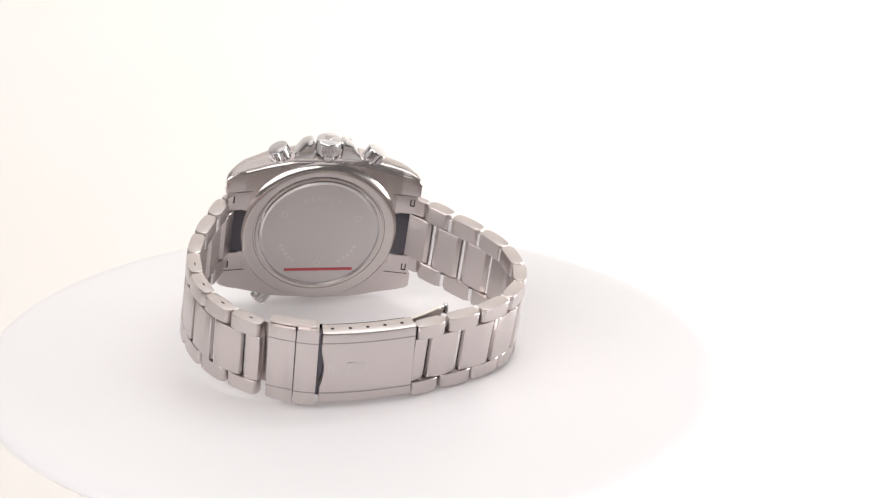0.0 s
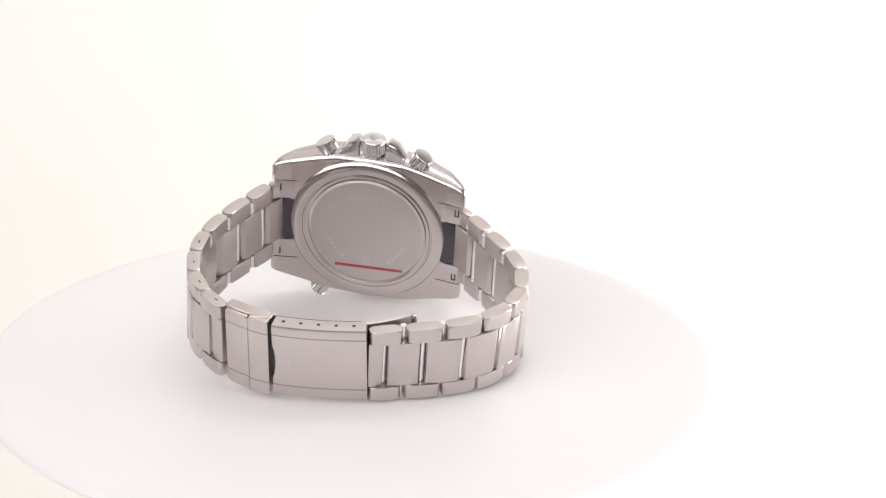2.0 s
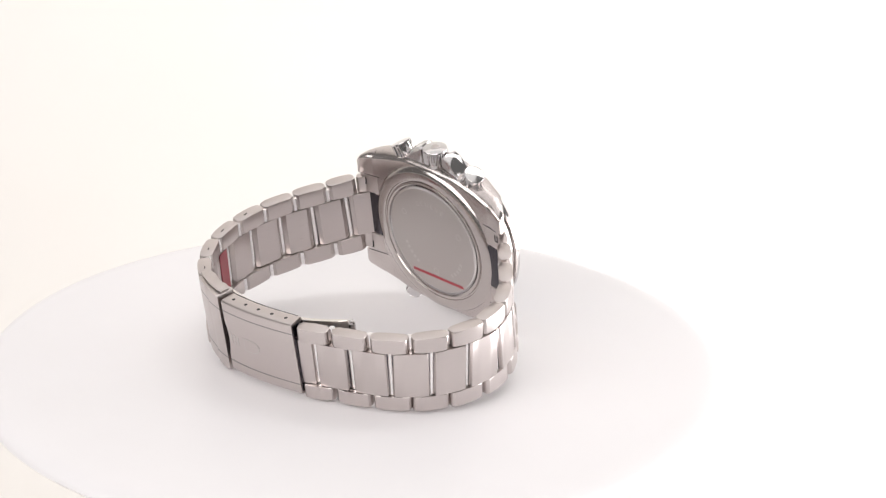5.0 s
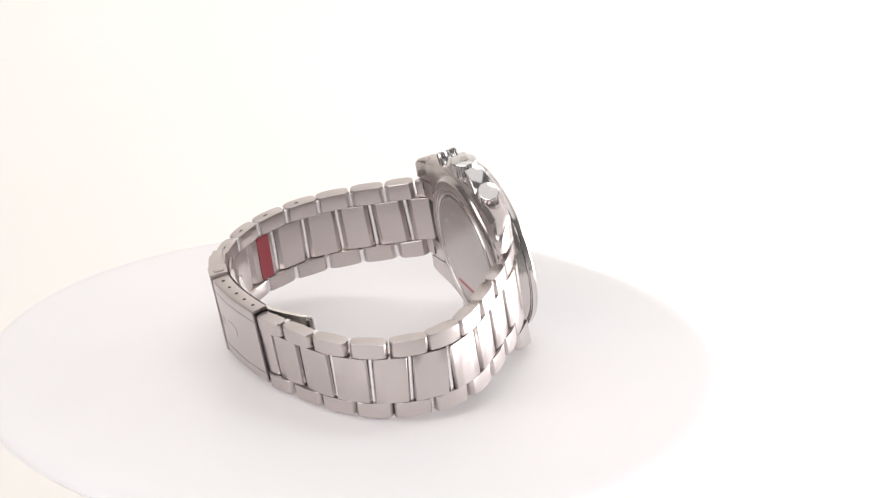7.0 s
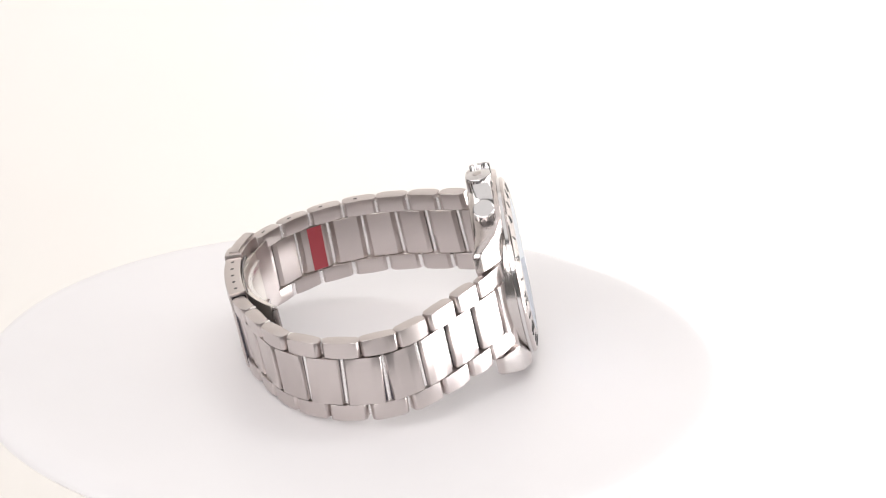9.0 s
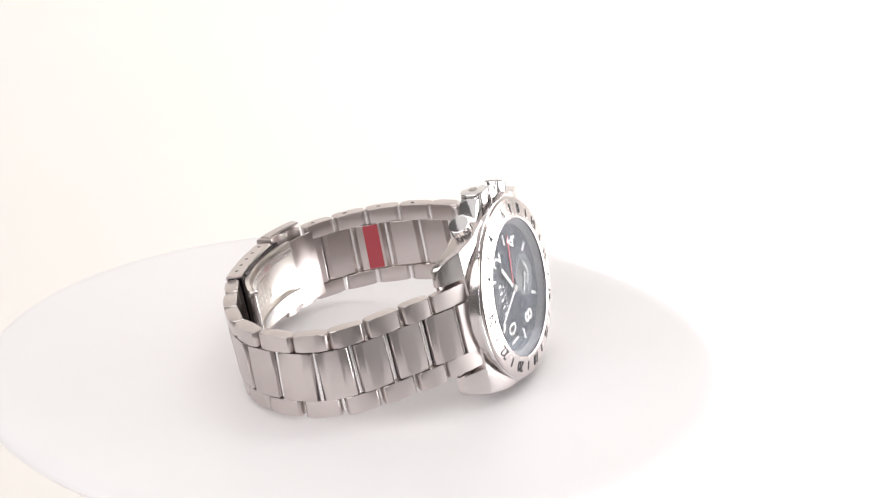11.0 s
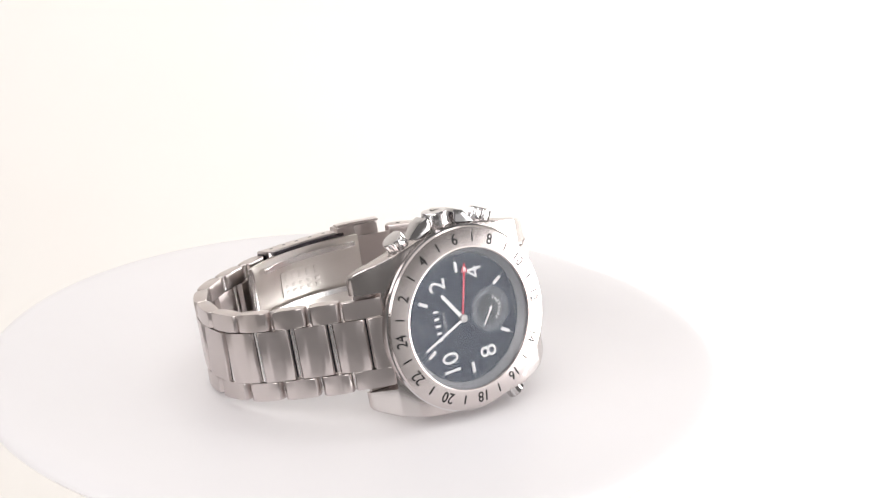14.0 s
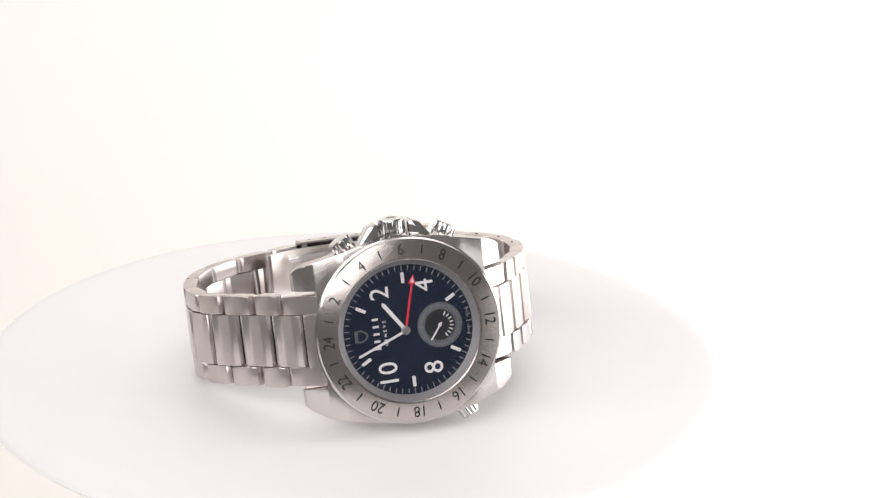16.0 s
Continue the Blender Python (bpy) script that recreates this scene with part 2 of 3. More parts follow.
def bracelet_side(watch, gaps, tail):
    """Centre links from gap to gap and, half a step on, pairs of outer links; a pin in each gap, with a dark block for
    its shade.
    """
    mids = [middle(a, b) for a, b in zip(gaps, gaps[1:])]
    for a, b in zip(gaps, gaps[1:]):
        m, l = band_pose(a, b)
        part("center_link", link_shape(l - 1.5, 2.7, 0.08, 0.34, -5.65, 5.65, 0.18, 0.9), BRUSHED, watch, m=m)
    m, l = band_pose(gaps[-1], tail)
    part("center_link", link_shape(l - 0.4, 2.4, 0.1, 0.3, -5.65, 5.65, 0.18), BRUSHED, watch, m=m @ Matrix.Translation((0, 0, -0.3)))
    for g, before, after in zip(gaps, [gaps[0]] + gaps, gaps[1:] + [tail]):
        m, l = band_pose(middle(before, g) if before != g else g, middle(g, after))
        at = m.copy()
        at.translation = Vector((g[0], sag(g), g[1])) - m.to_3x3().col[2] * 1.3
        low = at @ Matrix.Translation((0, 0, -0.25))
        pin = part("link_pin", turned([(0, -5.6), (0.64, -5.6), (0.64, 5.6), (0, 5.6)], 16), PIN, watch, m=low @ pose(0, 0, 0, 90))
        # added dark block: paints the shade either side of the pin
        part("gap_shade", block(2.6, 11.0, 0.45), SHADE_STEEL, pin, m=at)
    joints = [(gaps[0][0] * 0.38 + gaps[1][0] * 0.62, gaps[0][1] * 0.38 + gaps[1][1] * 0.62)] + mids[1:] + [tail]
    for g, before, after in zip(joints[1:-1], joints, joints[2:]):
        m, l = band_pose(before, after)
        m.translation = Vector((g[0], sag(g), g[1])) - m.to_3x3().col[2] * 1.3
        for q in (-1, 1):
            part("link_pin", turned([(0, -1.6), (0.7, -1.6), (0.7, 1.6), (0, 1.6)], 12), PIN, watch, m=m @ pose(0, q * 7.6, -0.85, 90))
    for a, b in zip(joints, joints[1:]):
        m, l = band_pose(a, b)
        w = half_width((a[1] + b[1]) / 2)
        for s in (-1, 1):
            y0, y1 = sorted((s * 5.8, s * w))
            part("outer_link", link_shape(l - 0.75, 3.0, 0.22, 0.95, y0, y1, 0.28), BRUSHED, watch, m=m @ Matrix.Translation((0, 0, 0.25)))
    return joints


def end_link(watch, gaps, s):
    """The fixed piece between a pair of lugs, with its raised middle, down to the first joint."""
    g, nxt = gaps[0], gaps[1]
    j = (g[0] * 0.38 + nxt[0] * 0.62, g[1] * 0.38 + nxt[1] * 0.62)
    start = (s * 17.2, -3.3)
    m, l = band_pose(start, g)
    part("end_link", link_shape(l - 0.3, 1.6, 0.15, 0.3, -5.7, 5.7, 0.15), BRUSHED, watch, m=m @ Matrix.Translation((0, 0, 0.1)))
    # made-up dark block in place of the end link's shaded hollow
    part("end_link_shade", block(4.2, 11.4, 1.0, 0.1), SHADE_STEEL, watch, "dark block painting the shade in the end link's hollow", m=pose(s * 19.9, 0, -8.0))
    for q in (-1, 1):
        arm = part("end_link_arm", block(6.4, 4.9, 1.0, 0.12), BRUSHED, watch, "flush steel arm with a spring bar slot", m=pose(s * 19.4, q * 8.35, -8.17, 0, s * 9.0, 0))
        part("seam", block(6.2, 0.16, 0.5), DARK, arm, m=pose(s * 19.3, q * 10.86, -8.45, 0, s * 9.0, 0))
        for k in (-1, 1):
            part("bar_slot", block(0.3, 1.7, 0.1), DARK, arm, m=pose(s * 21.4 + 0.42 * k, q * 9.0, -9.03 - 0.067 * k * s, 0, s * 9.0, 0))
        part("bar_slot", block(1.1, 0.3, 0.1), DARK, arm, m=pose(s * 21.4, q * 9.0 - 0.8, -9.02, 0, s * 9.0, 0))
    m, l = band_pose(start, j)
    for q in (-1, 1):
        y0, y1 = sorted((q * 5.8, q * 9.85))
        part("end_link_shoulder", link_shape(l - 0.5, 1.8, 0.25, 0.5, y0, y1, 0.2), BRUSHED, watch, m=m)


def flank(x, crown_side):
    """Half the case's width at x; the crown side is cut back a little below the push buttons."""
    wide = [19.9, 19.7, 18.6, 17.0, 16.4, 15.6, 14.6] if crown_side else [19.8, 19.6, 18.9, 17.2, 16.3, 15.4, 14.6]
    return float(np.interp(abs(x), [0, 8, 12.5, 18.6, 20.6, 22.2, 23.1], wide))


def case_top(x):
    return float(np.interp(abs(x), [0, 13, 18.6, 20.9, 23.2], [-1.6, -1.8, -3.6, -5.5, -7.8]))


def case_base(x):
    return float(np.interp(abs(x), [0, 14, 18.6, 23.1], [-8.0, -8.0, -8.5, -9.4]))


def polish_tops(ob):
    """The sloping upper faces of the lugs are polished; the flanks stay brushed."""
    ob.data.materials.append(SHOULDER)
    for f in ob.data.polygons:
        if f.normal.z > 0.35 and abs(f.center.x) > 0.015:
            f.material_index = 1


def case(watch):
    loops = []
    for x in np.linspace(-18.6, 18.6, 41):
        t, b = case_top(x), case_base(x)
        loop = []
        for side in (1, -1):
            w = flank(x, side > 0)
            seat = min(w - 0.6, math.sqrt(19.8 ** 2 - x * x))
            half = [(seat, -2.9), (seat, t), (w - 0.45, t), (w - 0.1, t - 0.12), (w, t - 0.4), (w, b + 1.6), (w - 0.9, b + 0.25), (w - 1.5, b)]
            loop += [(x, side * y, z) for y, z in (half if side > 0 else half[::-1])]
        loops.append(loop)
    polish_tops(part("case_body", lofted(loops), BRUSHED_LONG, watch, "brushed steel case with polished shoulders", sharp=40))
    for sx in (-1, 1):
        for sy in (-1, 1):
            loops = []
            for x in list(np.linspace(18.6, 22.7, 9)) + [23.1]:
                w, t, b = flank(x, sy > 0), case_top(x), case_base(x)
                if x > 22.9:
                    t, b, w = t - 0.1, b + 0.15, w - 0.15
                k = (t - b) / 5.0
                loop = [(10.9, t), (w - 0.35, t), (w - 0.08, t - 0.12 * k), (w, t - 0.4 * k), (w, b + 1.4 * k), (w - 0.9 * k, b + 0.2 * k), (w - 1.4 * k, b), (10.9, b)]
                loops.append([(sx * x, sy * y, z) for y, z in loop])
            lug = part("lug", lofted(loops), BRUSHED_LONG, watch, sharp=40)
            polish_tops(lug)


def bezel(watch):
    ring = turned([(15.5, -2.0), (20.0, -2.0), (20.25, -1.5), (20.25, -0.75), (19.95, -0.4), (19.6, -0.33), (16.0, 0.42), (15.62, 0.42), (15.5, 0.36)], 144, True)
    b = part("bezel", ring, BEZEL, watch, "brushed steel bezel engraved with black hours")
    part("bezel_seat", turned([(14.95, -2.05), (19.75, -2.05), (19.75, -6.4), (14.95, -6.4)], 96, True), SHOULDER, watch)
    part("edge_ring", turned([(20.15, -1.9), (20.5, -1.8), (20.5, -1.1), (20.15, -1.0)], 144, True), POLISHED, watch)
    tilt = math.degrees(math.atan2(0.75, 3.6))
    for h in range(1, 25):
        a = radians(180 - 15 * h)
        out = Vector((math.cos(a), math.sin(a), 0))
        r = 17.85
        z = 0.42 - (r - 16.0) * 0.75 / 3.6
        up = out * math.cos(radians(tilt)) + Vector((0, 0, -math.sin(radians(tilt))))
        right = Vector((math.sin(a), -math.cos(a), 0))
        m = axes(right, up, out * r + Vector((0, 0, z + 0.04)))
        if h % 2:
            part("hour_bar", block(0.30, 2.0, 0.12), BLACK, b, m=m)
        else:
            part("numeral", lettering(str(h), 2.55, 0.12, 0.86), BLACK, b, m=m)
    part("rehaut", turned([(15.7, -0.62), (15.48, -0.62), (14.2, -1.96), (14.2, -2.05)], 144), FLANGE, watch, "satin steel inner flange")
    glass = part("crystal", turned([(0, -0.55), (15.95, -0.55), (15.95, 0.385), (0, 0.385)], 128), CRYSTAL, watch, "clear flat sapphire crystal")
    glass.visible_shadow = False


def dial(watch):
    top = -2.0
    d = part("dial", turned([(0, -2.6), (14.9, -2.6), (14.9, top), (0, top)], 128), NAVY, watch, "dark navy dial with white numerals")
    face = lambda x, y, z=0.03: axes((0, 1, 0), (-1, 0, 0), (x, y, top + z))
    for text, x, y in (("2", -5.5, 8.7), ("4", 4.4, 9.1), ("8", 4.6, -9.0), ("10", -5.4, -8.7)):
        part("numeral", lettering(text, 4.3, 0.1, 0.98, 0.0 if text == "4" else 0.01), WHITE, d, m=face(x, y))
    for h in (1, 3, 5, 7, 9, 11):
        a = radians(180 - 30 * h)
        r = 11.4
        m = axes((math.sin(a), -math.cos(a), 0), (math.cos(a), math.sin(a), 0), (r * math.cos(a), r * math.sin(a), top + 0.12))
        part("hour_marker", block(0.7, 2.3, 0.3, 0.05), SILVER, d, m=m)
        part("lume_strip", block(0.45, 1.95, 0.06), WHITE, d, m=m @ Matrix.Translation((0, 0, 0.17)))
    track = bmesh.new()
    for i in range(60):
        a = 2 * math.pi * i / 60
        l = 1.0 if i % 5 else 1.3
        r = 13.5
        m = axes((math.sin(a), -math.cos(a), 0), (math.cos(a), math.sin(a), 0), (r * math.cos(a), r * math.sin(a), top + 0.02))
        bmesh.ops.create_cube(track, size=1, matrix=m @ Matrix.Diagonal((0.16, l, 0.03, 1)))
    part("minute_track", track, DULL, d, "fine grey minute strokes")
    # small seconds at six o'clock
    cx = 7.0
    part("subdial_ring", turned([(3.35, top + 0.02), (4.95, top + 0.02), (4.95, top + 0.06), (3.35, top + 0.06)], 80, True), GREY, d, m=Matrix.Translation((cx, 0, 0)))
    part("subdial", turned([(0, top + 0.03), (3.35, top + 0.03), (3.35, top + 0.01)], 64), BLACK, d, m=Matrix.Translation((cx, 0, 0)))
    ticks = bmesh.new()
    for i in range(48):
        a = 2 * math.pi * i / 48
        m = axes((math.sin(a), -math.cos(a), 0), (math.cos(a), math.sin(a), 0), (cx + 4.2 * math.cos(a), 4.2 * math.sin(a), top + 0.075))
        bmesh.ops.create_cube(ticks, size=1, matrix=m @ Matrix.Diagonal((0.10, 0.5 if i % 4 else 1.1, 0.03, 1)))
    part("subdial_track", ticks, DULL, d)
    for i in range(8):
        a = radians(-62 + 124 * i / 7)
        m = axes((math.sin(-a), math.cos(a), 0), (-math.cos(a), -math.sin(a), 0), (cx + 2.6 * math.cos(a), 2.6 * math.sin(a), top + 0.06))
        part("print_bar", block(0.26, 0.85, 0.04), SILVER, d, m=m)
    # name, place line and shield as plain marks
    for i in range(5):
        part("print_bar", block(0.5, 1.35, 0.05), SILVER, d, m=face(-7.0, -3.2 + 1.6 * i))
    for i, ch in enumerate("GENEVE"):
        part("letter", lettering(ch, 0.75, 0.03), SILVER, d, m=face(-5.1, -2.5 + 1.0 * i))
    part("shield", prism([(-1.3, 1.4), (-1.4, -0.2), (-0.8, -1.2), (0, -1.7), (0.8, -1.2), (1.4, -0.2), (1.3, 1.4)], 0, 0.06), GREY, d, "raised grey shield", m=face(-10.4, 0))
    part("shield_field", prism([(-0.95, 0.7), (-1.0, -0.2), (-0.5, -0.9), (0, -1.25), (0.5, -0.9), (1.0, -0.2), (0.95, 0.7)], 0.06, 0.09), NAVY, d, m=face(-10.4, 0))
    for s in (-1, 1):
        part("print_bar", block(1.9, 0.35, 0.04), GREY, d, m=face(13.2, s * 1.7))


def hand(watch, name, start, tip, wide, z, mat, tail=0.0):
    a, b = Vector((*start, z)), Vector((*tip, z))
    d = (b - a).normalized()
    m = axes(d.cross(Vector((0, 0, 1))), d, a)
    l = (b - a).length
    bm = prism([(-wide / 2, -tail), (wide / 2, -tail), (wide / 2, l - wide * 0.5), (0, l), (-wide / 2, l - wide * 0.5)], 0, 0.14, 0.03, 1)
    return part(name, bm, mat, watch, m=m), m, l


def hands_of(watch):
    o = (-0.6, 0.0)
    hour, m, l = hand(watch, "hour_hand", o, (-5.2, 6.6), 0.85, -1.55, SILVER, 0.6)
    part("lume_strip", prism([(-0.3, 2.0), (0.3, 2.0), (0.3, l - 0.7), (-0.3, l - 0.7)], 0.13, 0.17), WHITE, hour, m=m)
    minute, m, l = hand(watch, "minute_hand", o, (-11.6, -4.4), 0.54, -1.30, SILVER, 0.6)
    part("lume_strip", prism([(-0.18, 2.5), (0.18, 2.5), (0.18, l - 0.8), (-0.18, l - 0.8)], 0.13, 0.17), WHITE, minute, m=m)
    gmt, m, l = hand(watch, "zone_hand", o, (2.0, 10.4), 0.42, -1.75, RED, 0.5)
    part("arrow", prism([(-0.85, l - 0.6), (0.85, l - 0.6), (0, l + 1.5)], 0.0, 0.14), RED, gmt, m=m)
    part("lume_strip", prism([(-0.42, l - 0.3), (0.42, l - 0.3), (0, l + 0.9)], 0.14, 0.17), WHITE, gmt, m=m)
    hand(watch, "second_hand", (7.0, 0.0), (4.7, -3.1), 0.34, -1.80, WHITE, 0.7)
    part("hand_boss", turned([(0, -1.0), (0.75, -1.0), (0.95, -1.15), (0.95, -1.9), (0, -1.9)], 32), GROOVE, watch, m=Matrix.Translation((-0.6, 0, 0)))
    part("hand_boss", turned([(0, -1.6), (0.35, -1.6), (0.4, -1.9), (0, -1.9)], 24), SILVER, watch, m=Matrix.Translation((7.0, 0, 0)))


def case_back(watch):
    ring = [(14.35, -7.100), (18.9, -7.100), (18.9, -7.900), (18.5, -8.500), (17.7, -8.900), (16.6, -9.000), (15.75, -8.900), (15.6, -8.650), (15.3, -8.600), (15.15, -8.950), (14.7, -9.000), (14.35, -8.800)]
    part("back_ring", turned(ring, 144, True), RING, watch, "rounded steel ring round the back")
    b = part("case_back", turned([(0, -7.400), (14.0, -7.400), (14.0, -8.700), (13.6, -8.950), (0, -8.950)], 128), COVER, watch, "plain satin steel screw-down back")
    teeth = bmesh.new()
    for i in range(150):
        a = 2 * math.pi * i / 150
        m = axes((math.sin(a), -math.cos(a), 0), (math.cos(a), math.sin(a), 0), (13.85 * math.cos(a), 13.85 * math.sin(a), -8.820))
        bmesh.ops.create_cube(teeth, size=1, matrix=m @ Matrix.Diagonal((0.30, 0.8, 0.28, 1)))
    tagged(part("fluted_edge", teeth, POLISHED, b, "fine coin-edge fluting"), kind="stuff")
    for name, mid, n, r in (("GENEVE", 90, 6, 9.7),):
        for i, ch in enumerate(name):
            a = radians(mid - (i - (n - 1) / 2) * -9.5)
            out = Vector((math.cos(a), math.sin(a), 0))
            m = Matrix((Vector((-math.sin(a), math.cos(a), 0)), out, Vector((0, 0, -1)))).transposed().to_4x4()
            m.translation = out * r + Vector((0, 0, -8.970))
            bm = lettering(ch, 1.25, 0.03)
            part("letter", bm, ETCH, b, m=m)
    for x, y in ((8.7, 5.0), (-8.900, 4.3), (-0.3, -8.4)):
        part("emblem", turned([(0.62, -8.995), (0.85, -8.995), (0.85, -8.940), (0.62, -8.940)], 20, True), ETCH, b, "small round mark", m=Matrix.Translation((x, y, 0)))
    for a in (202, 210, 218, 226, 234, 306, 314, 322, 330, 338):
        q = radians(a)
        m = axes((math.sin(q), -math.cos(q), 0), (math.cos(q), math.sin(q), 0), (9.5 * math.cos(q), 9.5 * math.sin(q), -8.965))
        part("print_bar", block(0.7, 0.9, 0.03), ETCH, b, m=m)
    part("red_stripe", block(16.4, 0.75, 0.05), TAPE, b, "thin red tape stripe", m=pose(-0.8, -10.1, -9.000, 0, 0, -2.0))


def crown_and_pushers(watch):
    m = along((-0.3, 19.1, -5.5), (-0.3, 30, -5.5))
    c = part("crown", fluted(2.9, 0.24, 1.4, 4.9, 26, 0.26, 0.6), POLISHED, watch, "polished fluted winding crown", m=m)
    part("emblem", prism([(-0.9, 0.9), (-0.95, -0.1), (-0.5, -0.75), (0, -1.1), (0.5, -0.75), (0.95, -0.1), (0.9, 0.9)], 5.05, 5.3, 0.05), SATIN, c, m=m)
    part("crown_tube", turned([(0, -1), (2.0, -1), (2.0, 1.4), (0, 1.4)], 32), POLISHED, watch, m=m)
    for s in (-1, 1):
        pts = [(s * 3.15 - 0.3, 18.4), (s * 3.25 - 0.3, 23.0), (s * 3.9 - 0.3, 23.5), (s * 5.7 - 0.3, 22.8), (s * 8.1 - 0.3, 19.2), (s * 8.8 - 0.3, 18.2)]
        part("crown_guard", prism(pts if s > 0 else pts[::-1], -7.1, -2.9, 0.35), POLISHED, watch)
    for x, y, r, reach, name in ((-11.9, 20.4, 2.4, 3.4, "pusher"), (11.2, 20.6, 2.4, 3.4, "pusher"), (12.0, -20.6, 2.1, 3.2, "pusher")):
        d = Vector((x, y, 0)).normalized()
        at = Vector((x, y, -5.2)) - d * 3.8
        m = along(at, at + d)
        b = part(name, fluted(r, 0.3 if y > 0 else 0.22, 1.2, 1.2 + reach, 14 if y > 0 else 10, 0.12, 0.32), POLISHED, watch, "polished grooved push button", m=m)
        part("stem", turned([(0, -2.5), (r * 0.7, -2.5), (r * 0.7, 1.4), (0, 1.4)], 24), POLISHED, b, m=m)


def curved_sheet(points, y0, y1, thick, bevel=0.2, up=None):
    """A bent steel sheet along (x, z) points, its outer face on them, from y0 to y1; the sag of the band is added."""
    pts = [Vector((p[0], p[1])) for p in points]
    outer, inner = [], []
    for i, p in enumerate(pts):
        t = (pts[min(i + 1, len(pts) - 1)] - pts[max(i - 1, 0)]).normalized()
        n = Vector((-t.y, t.x))
        if n.dot(p - Vector((0, -30))) < 0:
            n = -n
        outer.append(p)
        inner.append(p - n * thick)
    loop = outer + inner[::-1]
    bm = prism([tuple(p) for p in loop], y0, y1, bevel)
    bmesh.ops.transform(bm, matrix=Matrix(((1, 0, 0, 0), (0, 0, 1, 0), (0, 1, 0, 0), (0, 0, 0, 1))), verts=bm.verts)
    return bm


def clasp_line(u):
    """The outer line of the clasp from its twelve o'clock end to its six o'clock end."""
    x = -9.8 + 32.4 * u
    return (x, -65.0 + 0.0030 * (x + 9.8) * (x - 3) - 0.9 * math.sin(math.pi * u) + max(0, x - 9) ** 2 * 0.014)


def notched_cover():
    """The bent cover, drawn out across the band, its catch end hollowed for the thumb."""
    loops = []
    for y in (-9.2, -9.05, -8.7, -5.0, -3.6, -2.6, -1.6, -0.6, 0.4, 1.4, 2.4, 3.4, 4.6, 8.7, 9.05, 9.2):
        inset = {9.2: 0.5, 9.05: 0.15}.get(abs(y), 0.0)
        reach = 0.645 - 0.022 * max(0.0, 1 - ((y + 0.5) / 4.2) ** 2) ** 0.8
        line = [Vector(clasp_line(u)) for u in np.linspace(0, reach, 13)]
        outer, inner = [], []
        for i, p in enumerate(line):
            d = (line[min(i + 1, 12)] - line[max(i - 1, 0)]).normalized()
            n = Vector((d.y, -d.x))
            outer.append(p - n * inset)
            inner.append(p - n * (4.0 - inset))
        ends = outer + inner[::-1]
        loops.append([(q.x, y, q.y) for q in ends])
    return lofted(loops)


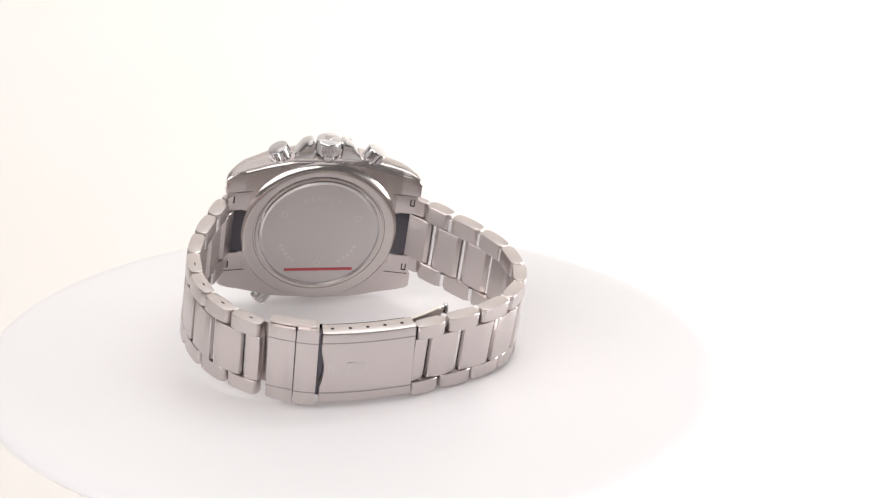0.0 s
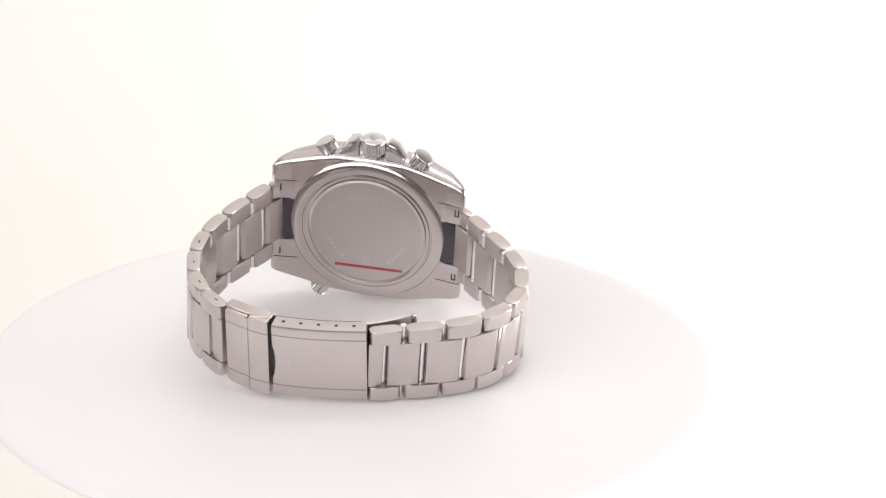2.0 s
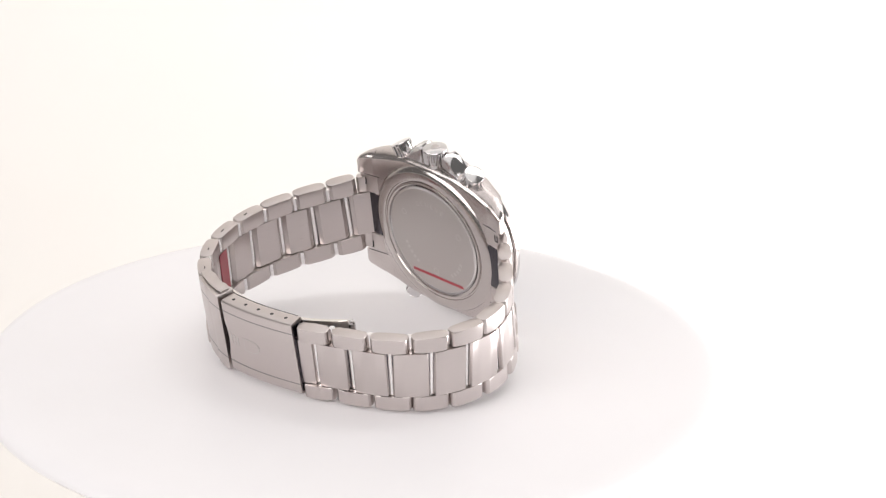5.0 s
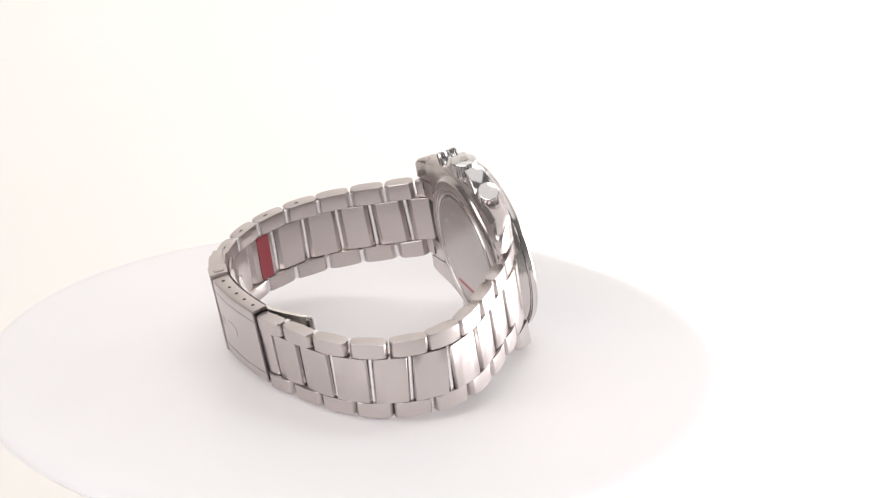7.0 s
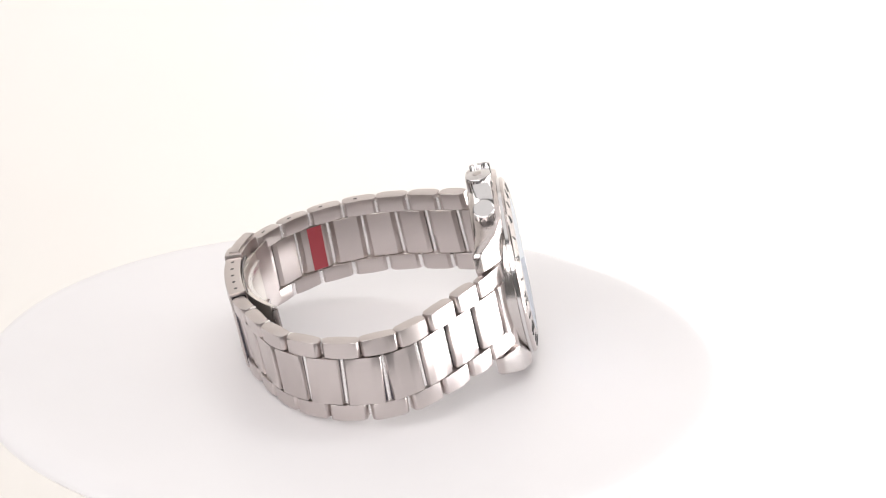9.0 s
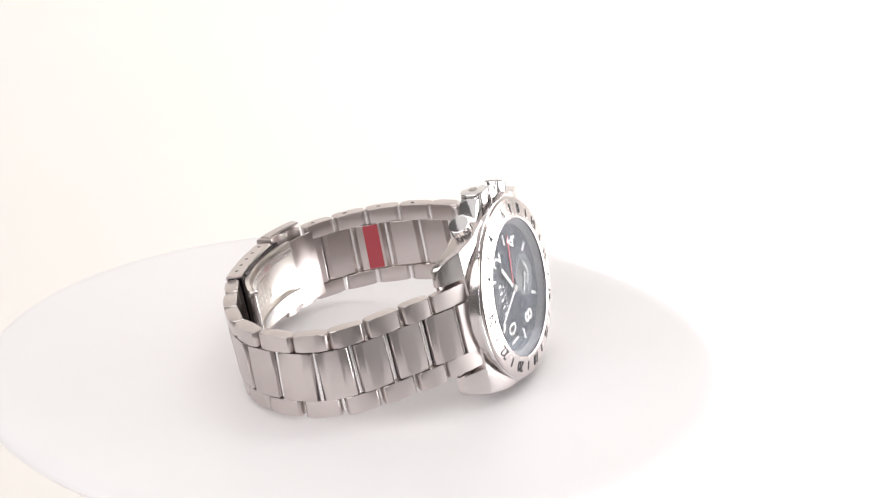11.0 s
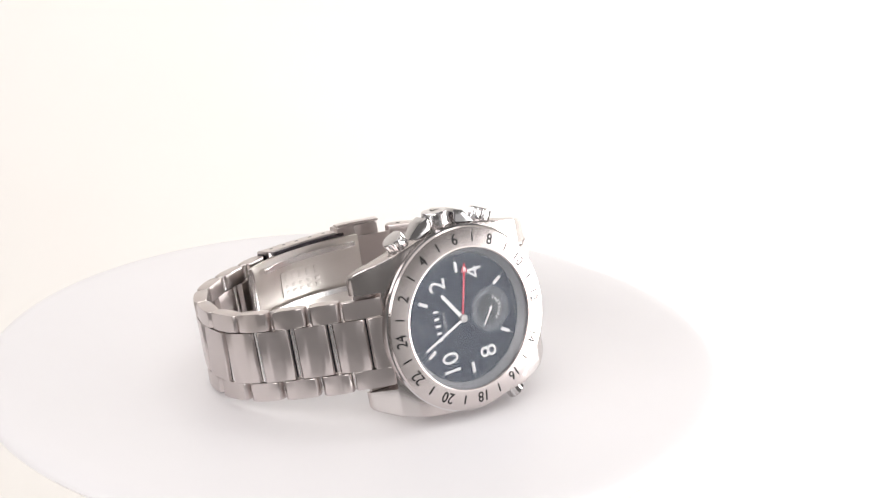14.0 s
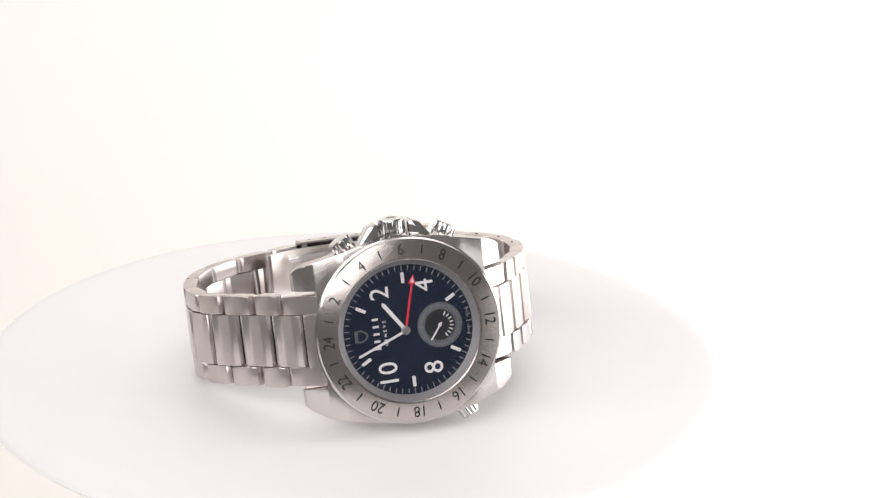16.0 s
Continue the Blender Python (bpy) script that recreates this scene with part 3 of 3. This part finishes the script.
def clasp(watch):
    lift = Matrix.Translation((-2.6, 3.0, -66.0)) @ pose(0, 0, 0, 0, 4.8, -2.5) @ Matrix.Translation((-0.65, 0, 65.1))
    cover = [clasp_line(u) for u in np.linspace(0, 0.645, 13)]
    lid = part("clasp_cover", notched_cover(), BRUSHED, watch, "brushed steel clasp cover with a faint shield", m=lift)
    for y in (-6.6, 6.6):
        part("groove", curved_sheet([(p[0], p[1] - 0.03) for p in cover], y - 0.16, y + 0.16, 0.1, 0), GROOVE, lid, m=lift)
    catch = [clasp_line(u) for u in np.linspace(0.672, 0.815, 6)]
    c = part("catch_band", curved_sheet([(p[0], p[1] - 0.25) for p in catch], -9.9, 9.9, 4.3, 0.35), BRUSHED, watch, m=lift)
    for y in (-6.5, 6.5):
        part("groove", curved_sheet([(p[0], p[1] - 0.28) for p in catch], y - 0.14, y + 0.14, 0.1, 0), GROOVE, c, m=lift)
    lip = [clasp_line(u) for u in np.linspace(0.68, 0.985, 8)]
    part("catch_lip", curved_sheet([(p[0], p[1] + 0.9) for p in lip], 9.85, 10.4, 2.4, 0.2), BRUSHED, watch, "thin steel finger lip", m=lift)
    tip = [clasp_line(u) for u in np.linspace(0.82, 0.985, 6)]
    t = part("safety_catch", curved_sheet(tip, -9.7, 9.7, 3.8, 0.5), BRUSHED, watch, m=lift)
    for y in (-6.4, 6.4):
        part("groove", curved_sheet([(p[0], p[1] - 0.03) for p in tip], y - 0.14, y + 0.14, 0.1, 0), GROOVE, t, m=lift)
    for u in (0.09, 0.21, 0.33, 0.45, 0.57):
        x, z = clasp_line(u)
        part("adjusting_hole", turned([(0, 0), (0.42, 0), (0.42, 0.06), (0, 0.06)], 16), DARK, lid, m=lift @ along((x, 9.16, z + 2.0), (x, 20, z + 2.0)))
    x, z = clasp_line(0.40)
    s = lambda w: lift @ axes((0, 1, 0), (-1, 0, 0), (x, -0.3, z - 0.02)) @ pose(0, 0, w, 180, 0, 0)
    rim = [(1.7 * math.cos(a), -0.3 + 2.2 * math.sin(a)) for a in (math.pi + math.pi * i / 12 for i in range(13))] + [(1.65, 2.1), (-1.65, 2.1)]
    part("shield", prism(rim, 0.0, 0.06), ETCH, lid, "lightly engraved shield", m=s(0))
    part("shield_field", prism([(p[0] * 0.86, p[1] * 0.88) for p in rim], 0.06, 0.08), BRUSHED, lid, m=s(0))
    # dark block added behind the cover's gap, painting its shade
    core = [clasp_line(u) for u in np.linspace(0.60, 0.72, 4)]
    part("clasp_gap_shade", curved_sheet([(p[0], p[1] + 1.6) for p in core], -8.2, 8.2, 1.5, 0), SHADE_STEEL, watch, "dark block painting the shade in the clasp joint's gap", m=lift)
    for k in range(3):
        x, z = clasp_line(0.53 + 0.03 * k)
        part("print_bar", block(0.4, 2.6, 0.05), ETCH, lid, m=lift @ pose(x, -0.2, z - 0.03))
    # thin dark sheet: the shade of the cover's end, put in as colour
    part("cover_end_shade", block(0.12, 17.0, 3.3), SHADE_STEEL, lid, "dark sheet painting the shade at the clasp cover's end", m=lift @ pose(-9.87, 0, -63.0))
    # the folding blade inside
    blade = [(x, -62.4 + 0.0165 * (x - 1) ** 2) for x in np.linspace(-18.5, 15.0, 20)]
    f = part("folding_blade", curved_sheet(blade, -7.9, 7.9, 0.9, 0.25), BLADE, watch, "polished folding blade inside the clasp", m=lift)
    for y in (-4.1, 6.0):
        rail = [(x, -61.5 + 0.75 + 0.0165 * (x - 1) ** 2) for x in np.linspace(-14.2, 13.3, 15)]
        part("rib", curved_sheet(rail, y - 0.6, y + 0.6, 0.8, 0.3), PIN, f, m=lift)
    # dark strip paints the shade between the cover's edge and the blade
    well = [(p[0], p[1] + 4.25) for p in cover[1:]] + [(12.3, clasp_line(0.68)[1] + 4.4)]
    part("recess_shade", curved_sheet(well, 7.95, 8.75, 0.2, 0), SHADE_STEEL, lid, "dark strip painting the shade of the recess beside the blade", m=lift)
    inner = [(x, clasp_line((x + 9.8) / 32.4)[1] + 4.75) for x in np.linspace(15.3, 22.4, 6)]
    part("clasp_end_link", curved_sheet(inner, -8.6, 7.2, 0.5, 0.15), BRUSHED, watch, m=lift)
    x, z = clasp_line(0.93)
    part("link_pin", turned([(0, -5.6), (0.5, -5.6), (0.5, 5.6), (0, 5.6)], 16), PIN, watch, m=lift @ pose(x, 0, z + 4.7, 90))
    panel = [(x, -61.5 + 0.12 + 0.0165 * (x - 1) ** 2) for x in np.linspace(-7.7, 4.9, 7)]
    part("embossed_panel", curved_sheet(panel, -2.2, 3.6, 0.15, 0), BLADE, f, m=lift)
    for k in range(3):
        for i in range(5):
            px = -6.2 + 2.4 * i
            pz = float(np.interp(px, [p[0] for p in panel], [p[1] for p in panel])) + 0.18
            part("print_bar", block(1.4, 1.7 if k == 0 else 0.8, 0.12, 0.04), BLADE, f, m=lift @ pose(px, (2.2, 0.1, -1.3)[k], pz))
    part("hinge_pin", turned([(0, -7.6), (0.8, -7.6), (0.8, 7.2), (0, 7.2)], 20), POLISHED, watch, m=lift @ pose(-18.9, 0, -55.4, -90))
    part("spring_bar_end", turned([(0, 0), (0.55, 0), (0.55, 0.5), (0, 0.7)], 16), POLISHED, watch, m=lift @ along((-18.9, 7.3, -55.4), (-18.9, 20, -55.4)))


def wristwatch():
    w = new("wristwatch")
    tagged(w, "stainless steel wristwatch with navy dial resting on its side", "watch")
    case(w)
    bezel(w)
    dial(w)
    hands_of(w)
    case_back(w)
    crown_and_pushers(w)
    a, b = out_12(), out_6()
    end_link(w, a, -1)
    end_link(w, b, 1)
    bracelet_side(w, a, TAIL_12)
    bracelet_side(w, b, TAIL_6)
    clasp(w)
    for k in (3, 4, 5, 6):
        j0, j1 = middle(b[k], b[k + 1] if k < 7 else b[k]), (middle(b[k + 1], b[k + 2]) if k < 6 else TAIL_6)
        m, l = band_pose(j0, j1)
        part("screw_slot", block(0.9, 0.1, 0.24), DARK, w, m=m @ Matrix.Translation((0.8, half_width(j0[1]) + 0.0, -1.2)))
    m, l = band_pose(b[5], b[6])
    toward = 1 if m.to_3x3().col[0].dot(Vector((b[5][0] - b[6][0], 0, b[5][1] - b[6][1]))) > 0 else -1
    part("red_tape", block(3.6, 11.0, 0.12), TAPE, w, "strip of red protective tape", m=m @ Matrix.Translation((toward * (l / 2 - 4.0), 0, -2.78)))
    return w


PLATE_THING = turntable()
WATCH = wristwatch()
# how the watch lies on the plate as the clip begins
LIES = Matrix(((-0.9829917, 0.1119723, -0.1455665, -0.010043), (-0.1660797, -0.203666, 0.9648511, 0.0366456), (0.0783897, 0.9726162, 0.2187983, 0.022192), (0, 0, 0, 1)))
TURN = [(0.0, 0.0), (0.5, -5.4), (1.0, -10.93), (2.0, -22.11), (3.0, -33.2), (4.0, -44.1), (6.5, -71.6), (7.5, -82.75), (8.5, -94.0), (9.0, -99.6), (11.5, -127.2), (12.5, -138.5), (13.5, -149.75), (14.5, -160.85), (15.5, -171.95), (16.0, -177.58)]


def motions():
    walk(PLATE_THING, [(t, pose(0, 0, 0, 0, 0, a)) for t, a in TURN])
    walk(WATCH, [(t, pose(0, 0, 0, 0, 0, a) @ LIES) for t, a in TURN])


motions()
